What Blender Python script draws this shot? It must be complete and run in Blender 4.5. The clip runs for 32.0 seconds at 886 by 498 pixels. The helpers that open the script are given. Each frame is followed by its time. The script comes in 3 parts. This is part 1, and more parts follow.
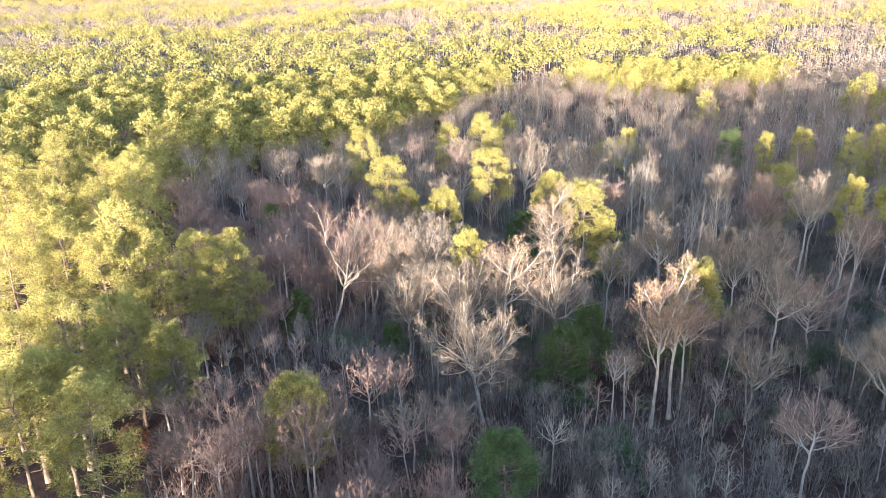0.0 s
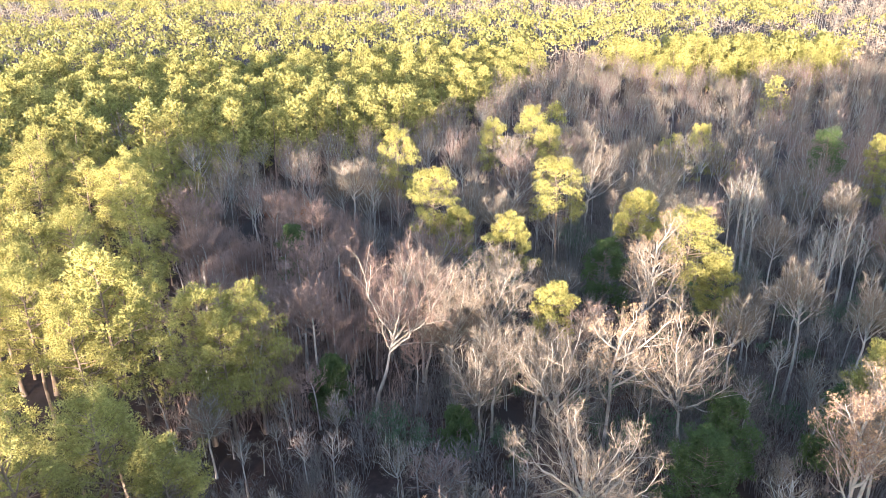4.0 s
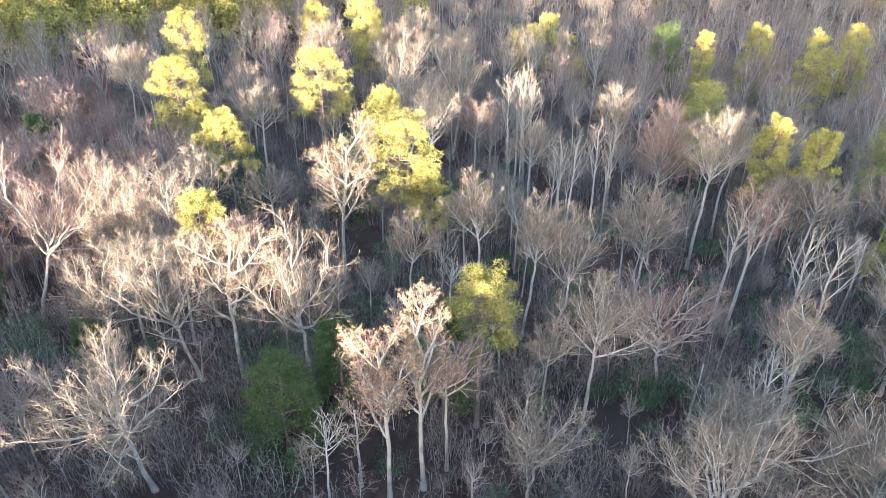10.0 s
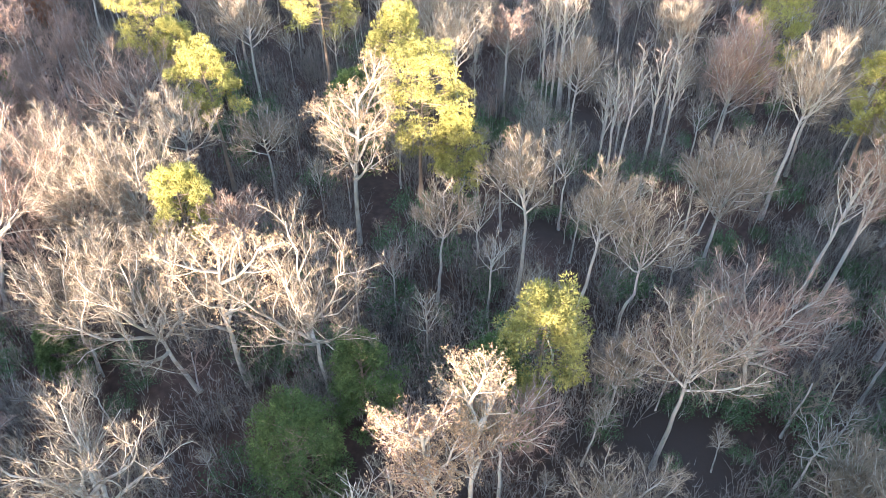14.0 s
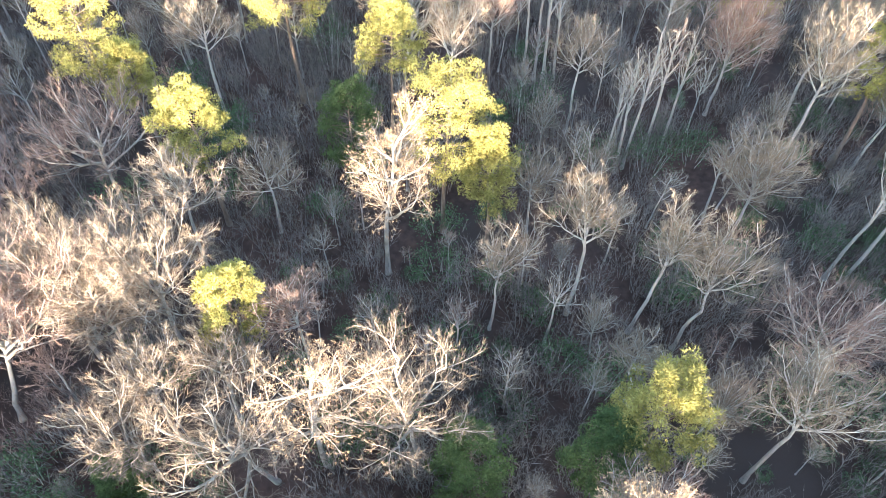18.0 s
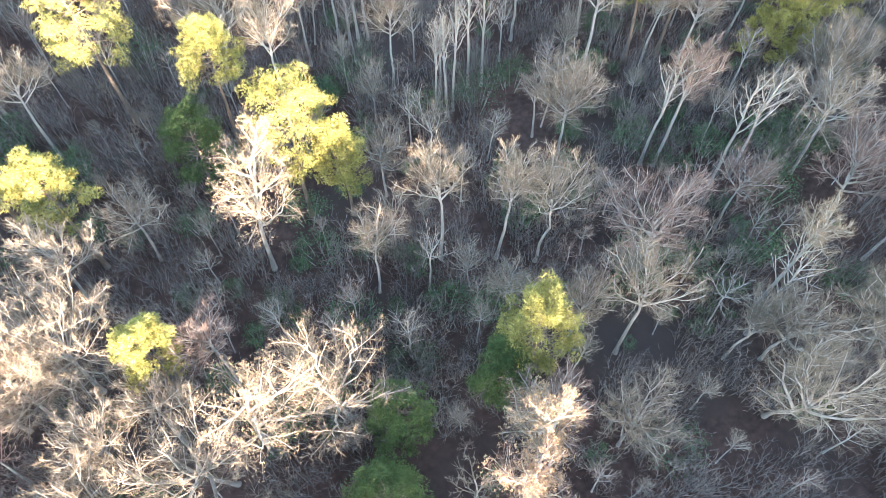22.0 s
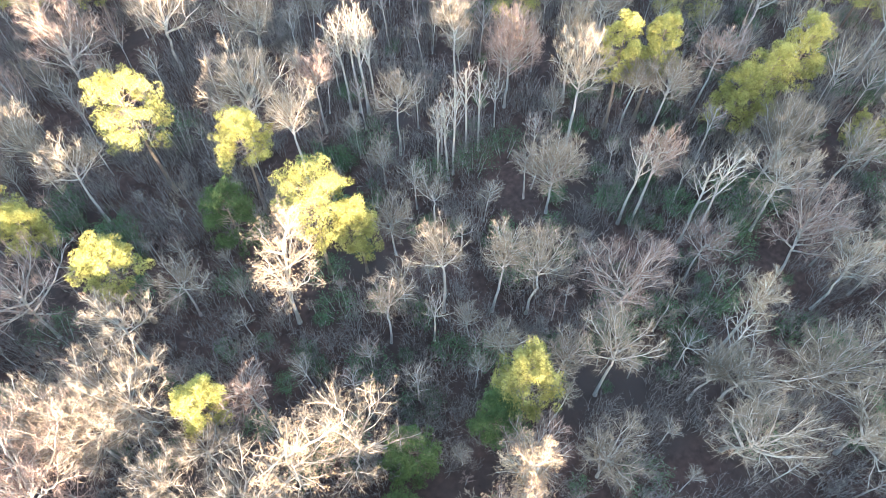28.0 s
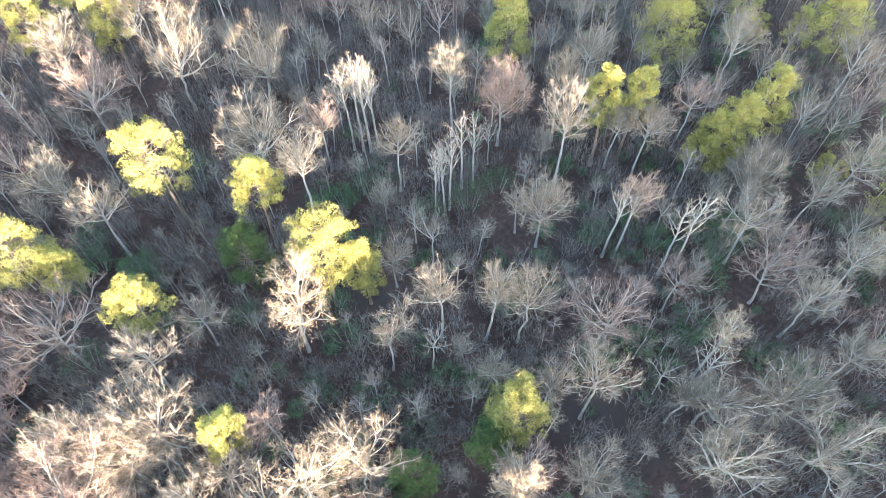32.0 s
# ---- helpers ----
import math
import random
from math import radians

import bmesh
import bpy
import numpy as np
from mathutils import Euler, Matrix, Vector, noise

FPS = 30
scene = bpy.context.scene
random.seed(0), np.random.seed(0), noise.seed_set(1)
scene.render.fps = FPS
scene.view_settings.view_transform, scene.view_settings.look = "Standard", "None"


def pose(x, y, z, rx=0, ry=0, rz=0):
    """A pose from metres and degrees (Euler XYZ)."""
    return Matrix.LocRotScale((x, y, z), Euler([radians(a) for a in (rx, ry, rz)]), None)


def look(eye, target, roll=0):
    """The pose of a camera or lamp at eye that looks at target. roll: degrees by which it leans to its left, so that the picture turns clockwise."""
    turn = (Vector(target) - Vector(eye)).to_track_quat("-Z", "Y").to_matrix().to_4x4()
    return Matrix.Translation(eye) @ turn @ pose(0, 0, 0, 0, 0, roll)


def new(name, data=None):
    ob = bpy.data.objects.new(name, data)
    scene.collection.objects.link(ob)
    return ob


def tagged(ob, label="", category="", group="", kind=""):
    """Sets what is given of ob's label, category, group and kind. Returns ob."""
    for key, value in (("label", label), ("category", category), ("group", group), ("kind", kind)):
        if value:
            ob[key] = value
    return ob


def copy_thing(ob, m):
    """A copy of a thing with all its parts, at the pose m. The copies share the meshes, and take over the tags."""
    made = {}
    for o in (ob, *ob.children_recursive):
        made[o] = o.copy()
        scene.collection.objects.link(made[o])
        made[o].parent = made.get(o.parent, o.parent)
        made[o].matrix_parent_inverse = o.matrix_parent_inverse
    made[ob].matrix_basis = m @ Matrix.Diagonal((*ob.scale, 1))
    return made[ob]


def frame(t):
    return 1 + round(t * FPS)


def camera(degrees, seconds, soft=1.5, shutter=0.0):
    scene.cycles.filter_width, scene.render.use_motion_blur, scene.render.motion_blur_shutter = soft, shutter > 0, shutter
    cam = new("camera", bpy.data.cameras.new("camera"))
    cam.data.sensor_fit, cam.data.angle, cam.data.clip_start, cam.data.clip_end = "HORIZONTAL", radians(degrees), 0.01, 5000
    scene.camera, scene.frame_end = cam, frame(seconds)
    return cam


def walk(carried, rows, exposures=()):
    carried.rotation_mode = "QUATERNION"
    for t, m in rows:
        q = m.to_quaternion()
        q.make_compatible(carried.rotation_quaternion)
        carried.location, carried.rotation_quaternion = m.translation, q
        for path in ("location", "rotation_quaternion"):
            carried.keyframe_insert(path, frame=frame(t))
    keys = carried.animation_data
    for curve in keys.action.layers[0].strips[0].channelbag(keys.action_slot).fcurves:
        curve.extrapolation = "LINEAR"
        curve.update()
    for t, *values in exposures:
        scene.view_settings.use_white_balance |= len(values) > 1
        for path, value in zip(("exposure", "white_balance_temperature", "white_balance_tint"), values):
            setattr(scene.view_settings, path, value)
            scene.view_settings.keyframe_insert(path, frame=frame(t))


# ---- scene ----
cam = camera(63.7, 32.0, soft=0.75)
METRES, EYE, TILT, LEAN, TURN = 170.0, 63.2, 0.0, 0.0, -8.5
ROWS = [
    (0.0, 0.0, 0.0, 0.0, -0.38, -20.89, 0.99),
    (0.5, -0.0138, 0.025, 0.0001, -0.4, -20.89, 0.99),
    (1.0, -0.0291, 0.0494, -0.0005, -0.42, -22.15, 1.03),
    (1.5, -0.0456, 0.0744, -0.0001, -0.43, -23.05, 1.08),
    (2.0, -0.0592, 0.0992, 0.0, -0.41, -23.01, 1.02),
    (2.5, -0.0663, 0.1232, 0.0004, -0.23, -23.05, 0.99),
    (4.5, -0.043, 0.2011, -0.0003, 0.37, -23.04, 0.74),
    (5.0, -0.0263, 0.2136, -0.0003, 0.45, -23.06, 0.62),
    (5.5, -0.0068, 0.2242, 0.0002, 0.53, -23.08, 0.51),
    (6.0, 0.0147, 0.2326, 0.0003, 0.6, -23.06, 0.38),
    (6.5, 0.0373, 0.2368, -0.0016, 0.73, -25.12, 0.05),
    (7.0, 0.0607, 0.2391, -0.0016, 0.83, -27.16, -0.21),
    (7.5, 0.0849, 0.2368, -0.004, 0.88, -29.47, -0.44),
    (8.0, 0.1101, 0.2337, -0.0037, 0.91, -31.98, -0.55),
    (8.5, 0.136, 0.2281, -0.0044, 0.95, -32.01, -0.68),
    (9.0, 0.163, 0.2243, -0.005, 0.99, -32.03, -0.69),
    (9.5, 0.1866, 0.2259, -0.0055, 0.98, -32.03, -0.71),
    (10.0, 0.206, 0.2329, -0.0059, 0.96, -32.01, -0.56),
    (10.5, 0.2183, 0.2433, -0.0057, 0.9, -32.0, -0.6),
    (11.0, 0.2247, 0.2558, -0.0056, 0.84, -31.98, -0.57),
    (11.5, 0.226, 0.2701, -0.0051, 0.8, -31.98, -0.55),
    (12.0, 0.2232, 0.2859, -0.0047, 0.77, -31.97, -0.52),
    (12.5, 0.2167, 0.302, -0.0059, 0.69, -34.78, -0.4),
    (13.0, 0.2074, 0.3206, -0.0055, 0.65, -35.94, -0.29),
    (13.5, 0.1952, 0.3375, -0.007, 0.54, -38.77, -0.03),
    (14.0, 0.1812, 0.3588, -0.0047, 0.43, -42.8, 0.29),
    (14.5, 0.165, 0.3786, -0.0044, 0.32, -42.81, 0.39),
    (15.0, 0.1479, 0.3997, -0.0009, -2.71, -42.99, 0.49),
    (15.5, 0.1286, 0.4207, 0.0059, -3.42, -42.93, 0.46),
    (17.5, 0.0915, 0.4573, 0.0375, -9.26, -52.11, -0.63),
    (18.0, 0.0907, 0.4584, 0.0457, -11.22, -52.46, -0.59),
    (18.5, 0.0903, 0.4588, 0.0538, -13.23, -52.43, -0.51),
    (19.0, 0.09, 0.4591, 0.0618, -15.27, -52.41, -0.47),
    (19.5, 0.0889, 0.457, 0.0689, -17.55, -57.12, -0.2),
    (20.0, 0.0899, 0.4589, 0.0777, -20.55, -59.09, -0.05),
    (20.5, 0.0895, 0.4586, 0.0857, -23.7, -59.04, -0.02),
    (21.0, 0.0894, 0.4585, 0.0939, -26.83, -59.03, 0.03),
    (21.5, 0.0888, 0.4583, 0.1017, -30.08, -58.99, 0.03),
    (22.0, 0.0884, 0.458, 0.1079, -30.61, -58.93, 0.05),
    (22.5, 0.0883, 0.4577, 0.1142, -30.64, -58.94, 0.08),
    (23.0, 0.0882, 0.4573, 0.1221, -30.66, -58.92, 0.15),
    (23.5, 0.0881, 0.4569, 0.1299, -30.7, -58.87, 0.22),
    (24.0, 0.0882, 0.4565, 0.1379, -30.72, -58.84, 0.31),
    (24.5, 0.0883, 0.4562, 0.1457, -30.76, -58.8, 0.4),
    (25.0, 0.0882, 0.4561, 0.1537, -30.8, -58.79, 0.45),
    (25.5, 0.0875, 0.4556, 0.1616, -30.84, -58.72, 0.47),
    (27.5, 0.0872, 0.4553, 0.1939, -30.98, -58.74, 0.53),
    (28.0, 0.0869, 0.4551, 0.2019, -31.02, -58.72, 0.51),
    (28.5, 0.0867, 0.4549, 0.2099, -31.06, -58.69, 0.5),
    (29.0, 0.0865, 0.4547, 0.2179, -31.1, -58.67, 0.49),
    (29.5, 0.0862, 0.4545, 0.226, -31.14, -58.66, 0.47),
    (30.0, 0.0864, 0.4543, 0.2334, -31.16, -58.65, 0.49),
    (30.5, 0.0858, 0.4543, 0.2414, -31.21, -58.63, 0.42),
    (31.0, 0.0857, 0.4541, 0.2495, -31.24, -58.63, 0.4),
    (31.5, 0.0855, 0.4538, 0.2575, -31.28, -58.62, 0.37),
    (32.0, 0.0852, 0.4535, 0.2655, -31.31, -58.59, 0.34),
]
EXPOSURES = [(0.0, 2.92, 5360, 22), (5.5, 3.02, 5360, 22), (8.5, 3.46, 5450, 22), (15.0, 3.7, 5650, 20), (22.0, 4.14, 5680, 18), (32.0, 4.2, 5640, 17)]
walk(cam, [(t, pose(0, 0, EYE, TILT, LEAN, TURN) @ pose(METRES * x, METRES * y, METRES * z, 90 + pitch, roll, yaw)) for t, x, y, z, yaw, pitch, roll in ROWS],
     exposures=EXPOSURES)

# ---- light: a low warm winter sun and a clear sky ----
SUN_FROM = Vector((-0.35, -0.937, 0)).normalized()
SUN_HEIGHT = radians(4.5)
world = bpy.data.worlds.new("world")
scene.world = world
world.use_nodes = True
sky = world.node_tree.nodes.new("ShaderNodeTexSky")
sky.sky_type, sky.sun_disc = "NISHITA", False
sky.sun_elevation = SUN_HEIGHT
sky.sun_rotation = math.atan2(SUN_FROM.x, SUN_FROM.y)
world.node_tree.nodes["Background"].inputs[1].default_value = 0.15
world.node_tree.links.new(sky.outputs[0], world.node_tree.nodes["Background"].inputs[0])
sun = new("sun", bpy.data.lights.new("sun", "SUN"))
sun.data.energy, sun.data.angle, sun.data.color = 3.05, radians(0.6), (1.0, 0.79, 0.52)
sun_way = SUN_FROM * math.cos(SUN_HEIGHT) + Vector((0, 0, math.sin(SUN_HEIGHT)))
sun.matrix_world = look(sun_way * 300, (0, 0, 0))


# ---- materials ----
def material(name, dark, light, rough=0.85, scale=6.0, island=0.0, per_object=0.0, bump=0.0, translucent=0.0, stretch=1.0, blotch=0.0, blotch_colour=(0, 0, 0)):
    """Two colours mixed by fine and coarse noise, varied a little from piece to piece and from tree to tree."""
    mat = bpy.data.materials.new(name)
    mat.use_nodes = True
    nt = mat.node_tree
    n, l = nt.nodes, nt.links
    bsdf = n["Principled BSDF"]
    bsdf.inputs["Roughness"].default_value = rough
    bsdf.inputs["Specular IOR Level"].default_value = 0.25
    coord = n.new("ShaderNodeTexCoord")
    mapping = n.new("ShaderNodeMapping")
    mapping.inputs["Scale"].default_value = (1, 1, 1 / stretch)
    l.new(coord.outputs["Object"], mapping.inputs[0])
    fine = n.new("ShaderNodeTexNoise")
    fine.inputs["Scale"].default_value, fine.inputs["Detail"].default_value = scale, 6
    coarse = n.new("ShaderNodeTexNoise")
    coarse.inputs["Scale"].default_value, coarse.inputs["Detail"].default_value = scale / 9, 3
    for node in (fine, coarse):
        l.new(mapping.outputs[0], node.inputs["Vector"])
    both = n.new("ShaderNodeMath")
    both.operation = "ADD"
    l.new(fine.outputs[0], both.inputs[0])
    l.new(coarse.outputs[0], both.inputs[1])
    ramp = n.new("ShaderNodeMapRange")
    ramp.inputs["From Min"].default_value, ramp.inputs["From Max"].default_value = 0.7, 1.3
    l.new(both.outputs[0], ramp.inputs["Value"])
    mix = n.new("ShaderNodeMix")
    mix.data_type = "RGBA"
    mix.inputs["A"].default_value, mix.inputs["B"].default_value = (*dark, 1), (*light, 1)
    l.new(ramp.outputs[0], mix.inputs["Factor"])
    colour = mix.outputs["Result"]
    if blotch:
        patch = n.new("ShaderNodeTexNoise")
        patch.inputs["Scale"].default_value, patch.inputs["Detail"].default_value = blotch, 4
        l.new(coord.outputs["Object"], patch.inputs["Vector"])
        edge = n.new("ShaderNodeMapRange")
        edge.inputs["From Min"].default_value, edge.inputs["From Max"].default_value = 0.5, 0.62
        l.new(patch.outputs[0], edge.inputs["Value"])
        over = n.new("ShaderNodeMix")
        over.data_type = "RGBA"
        over.inputs["B"].default_value = (*blotch_colour, 1)
        l.new(edge.outputs[0], over.inputs["Factor"])
        l.new(colour, over.inputs["A"])
        colour = over.outputs["Result"]
    for amount, socket in ((island, lambda: n.new("ShaderNodeNewGeometry").outputs["Random Per Island"]), (per_object, lambda: n.new("ShaderNodeObjectInfo").outputs["Random"])):
        if amount:
            span = n.new("ShaderNodeMapRange")
            span.inputs["To Min"].default_value, span.inputs["To Max"].default_value = 1 - amount, 1 + amount
            l.new(socket(), span.inputs["Value"])
            hsv = n.new("ShaderNodeHueSaturation")
            l.new(span.outputs[0], hsv.inputs["Value"])
            l.new(colour, hsv.inputs["Color"])
            colour = hsv.outputs[0]
    l.new(colour, bsdf.inputs["Base Color"])
    if bump:
        relief = n.new("ShaderNodeBump")
        relief.inputs["Strength"].default_value, relief.inputs["Distance"].default_value = 0.6, bump
        l.new(fine.outputs[0], relief.inputs["Height"])
        l.new(relief.outputs[0], bsdf.inputs["Normal"])
    if translucent:
        glow = n.new("ShaderNodeBsdfTranslucent")
        l.new(colour, glow.inputs[0])
        blend = n.new("ShaderNodeMixShader")
        blend.inputs[0].default_value = translucent
        l.new(bsdf.outputs[0], blend.inputs[1])
        l.new(glow.outputs[0], blend.inputs[2])
        l.new(blend.outputs[0], n["Material Output"].inputs[0])
    return mat


BARK = material("grey_bark", (0.28, 0.26, 0.232), (0.52, 0.488, 0.438), scale=3.0, per_object=0.12, bump=0.03, stretch=5, blotch=0.5, blotch_colour=(0.38, 0.385, 0.32))
PALE_BARK = material("pale_bark", (0.30, 0.275, 0.235), (0.54, 0.50, 0.43), scale=2.0, per_object=0.08, bump=0.02, stretch=4, blotch=0.6, blotch_colour=(0.28, 0.25, 0.20))
PINE_BARK = material("pine_bark", (0.13, 0.095, 0.07), (0.32, 0.25, 0.19), scale=4.0, per_object=0.1, bump=0.05, stretch=4)
TWIG = material("bare_twigs", (0.185, 0.15, 0.112), (0.325, 0.264, 0.192), scale=1.0, island=0.15, per_object=0.15)
RED_TWIG = material("reddish_twigs", (0.21, 0.146, 0.116), (0.35, 0.25, 0.20), scale=1.0, island=0.15, per_object=0.15)
SEED_HEAD = material("dry_seed_heads", (0.30, 0.20, 0.12), (0.50, 0.36, 0.22), scale=4.0, island=0.2)
NEEDLES = material("pine_needles", (0.19, 0.18, 0.05), (0.465, 0.428, 0.13), scale=0.9, island=0.25, per_object=0.12, translucent=0.15)
LOW_NEEDLES = material("young_pine_needles", (0.065, 0.105, 0.038), (0.155, 0.205, 0.072), scale=0.9, island=0.25, per_object=0.12, translucent=0.35)
DRY_LEAVES = material("dry_leaves", (0.22, 0.09, 0.045), (0.40, 0.19, 0.10), scale=2.0, island=0.3, translucent=0.3)
HOLLY = material("evergreen_leaves", (0.048, 0.092, 0.040), (0.115, 0.18, 0.078), rough=0.5, scale=1.5, island=0.3, per_object=0.2, translucent=0.15)
LITTER = material("leaf_litter", (0.034, 0.021, 0.016), (0.100, 0.060, 0.046), scale=1.2, bump=0.06, blotch=0.05, blotch_colour=(0.058, 0.042, 0.034))
BRUSH = material("grey_brush", (0.13, 0.112, 0.097), (0.25, 0.22, 0.192), scale=1.0, island=0.3)


# ---- mesh tools ----
def mesh(name, chunks, mat, smooth=True):
    """One mesh from (vertices, faces) arrays; the faces of a chunk have three or four corners."""
    verts, loops, starts, nv, nl = [], [], [], 0, 0
    for v, f in chunks:
        verts.append(v.reshape(-1, 3))
        loops.append((f + nv).ravel())
        starts.append(nl + np.arange(len(f)) * f.shape[1])
        nv, nl = nv + len(verts[-1]), nl + f.size
    verts, loops, starts = np.concatenate(verts), np.concatenate(loops), np.concatenate(starts)
    me = bpy.data.meshes.new(name)
    me.vertices.add(nv)
    me.vertices.foreach_set("co", verts.ravel().astype(np.float32))
    me.loops.add(nl)
    me.loops.foreach_set("vertex_index", loops.astype(np.int32))
    me.polygons.add(len(starts))
    me.polygons.foreach_set("loop_start", starts.astype(np.int32))
    me.update(calc_edges=True)
    if smooth:
        me.shade_smooth()
    me.materials.append(mat)
    return me


def unit(v):
    return v / np.maximum(np.linalg.norm(v, axis=-1, keepdims=True), 1e-9)


def sides_of(d):
    ref = np.where(np.abs(d[:, 2:3]) < 0.9, np.array([[0.0, 0, 1]]), np.array([[1.0, 0, 0]]))
    u = unit(np.cross(d, ref))
    return u, np.cross(d, u)


def tubes(P, R, sides):
    """Tapered round limbs along the paths P (n, k, 3) with radii R (n, k)."""
    n, k, _ = P.shape
    u, w = sides_of(unit(P[:, -1] - P[:, 0]))
    a = np.arange(sides) * 2 * np.pi / sides
    ring = np.cos(a)[:, None] * u[:, None, :] + np.sin(a)[:, None] * w[:, None, :]
    v = P[:, :, None, :] + R[:, :, None, None] * ring[:, None, :, :]
    i = np.arange(n)[:, None, None] * k * sides + np.arange(k - 1)[None, :, None] * sides
    s, s2 = np.arange(sides), (np.arange(sides) + 1) % sides
    f = np.stack(np.broadcast_arrays(i + s, i + s2, i + sides + s2, i + sides + s), -1).reshape(-1, 4)
    return v, f


def spikes(A, B, r):
    """Thin three-sided twigs from A to a point at B."""
    n = len(A)
    u, w = sides_of(unit(B - A))
    r = np.broadcast_to(r, (n,))[:, None]
    v = np.stack([A + r * u, A - r * 0.5 * u + r * 0.87 * w, A - r * 0.5 * u - r * 0.87 * w, B], 1)
    f = (np.arange(n)[:, None, None] * 4 + np.array([[0, 1, 3], [1, 2, 3], [2, 0, 3]])[None]).reshape(-1, 3)
    return v, f


def blades(g, A, B, r):
    """The finest twigs, one sliver each."""
    u, w = sides_of(unit(B - A))
    a = g.random((len(A), 1)) * 6.28
    side = (np.cos(a) * u + np.sin(a) * w) * r
    return np.stack([A - side, A + side, B], 1), np.arange(len(A) * 3).reshape(-1, 3)


def grow(g, P, R, per, lo, hi, length, angle, lift, k, shrink=0.6, wiggle=0.12):
    """Side branches on each of the paths P: per on each, between lo and hi of its length."""
    n, kk, _ = P.shape
    t = np.clip(lo + (hi - lo) * (np.arange(per)[None] + g.random((n, per))) / per, 0, 0.999)
    seg = t * (kk - 1)
    i = seg.astype(int)
    f = (seg - i)[..., None]
    rows = np.arange(n)[:, None]
    start = P[rows, i] * (1 - f) + P[rows, i + 1] * f
    along = unit(P[rows, i + 1] - P[rows, i])
    r0 = (R[rows, i] * (1 - f[..., 0]) + R[rows, i + 1] * f[..., 0]) * shrink
    whole = np.linalg.norm(np.diff(P, axis=1), axis=-1).sum(1)[:, None]
    size = (whole * length * (1.15 - 0.55 * t) * (0.7 + 0.6 * g.random((n, per)))).ravel()
    start, along, r0 = start.reshape(-1, 3), along.reshape(-1, 3), r0.ravel()
    u, w = sides_of(along)
    az = (np.arange(per)[None] * 2.4 + g.random((n, 1)) * 6.28 + g.normal(0, 0.5, (n, per))).ravel()[:, None]
    tilt = np.radians(angle * (0.75 + 0.5 * g.random(len(start))))[:, None]
    d = unit(np.cos(tilt) * along + np.sin(tilt) * (np.cos(az) * u + np.sin(az) * w) + np.array([0, 0, lift * 0.5]))
    path = [start]
    for j in range(k - 1):
        path.append(path[-1] + d * (size / (k - 1))[:, None])
        d = unit(d + g.normal(0, wiggle, d.shape) + np.array([0, 0, lift / (k - 1)]))
    return np.stack(path, 1), r0[:, None] * np.linspace(1, 0.3, k)[None]


STYLES = {  # fork height, limbs, widest angle of the crown, bow of the limbs, wiggle, leader's share of the crown, unevenness, climb of the limbs, pale bark
    "vase": (0.53, 11, 80, 0.10, 0.65, 0.40, 0.10, 1.0, False),
    "tall": (0.42, 10, 84, 0.05, 0.50, 0.70, 0.16, 1.4, False),
    "fork": (0.50, 7, 76, 0.14, 1.00, 0.10, 0.16, 1.0, False),
    "broad": (0.30, 12, 90, 0.12, 1.50, 0.36, 0.10, 0.80, True),
    "gnarl": (0.36, 10, 84, 0.12, 1.70, 0.24, 0.26, 0.95, True),
    "dome": (0.32, 15, 92, 0.08, 0.45, 0.32, 0.04, 0.9, False),
    "seed": (0.34, 12, 90, 0.08, 1.10, 0.72, 0.30, 1.15, True),
    "sapling": (0.22, 8, 78, 0.05, 0.60, 0.70, 0.15, 1.2, False),
}


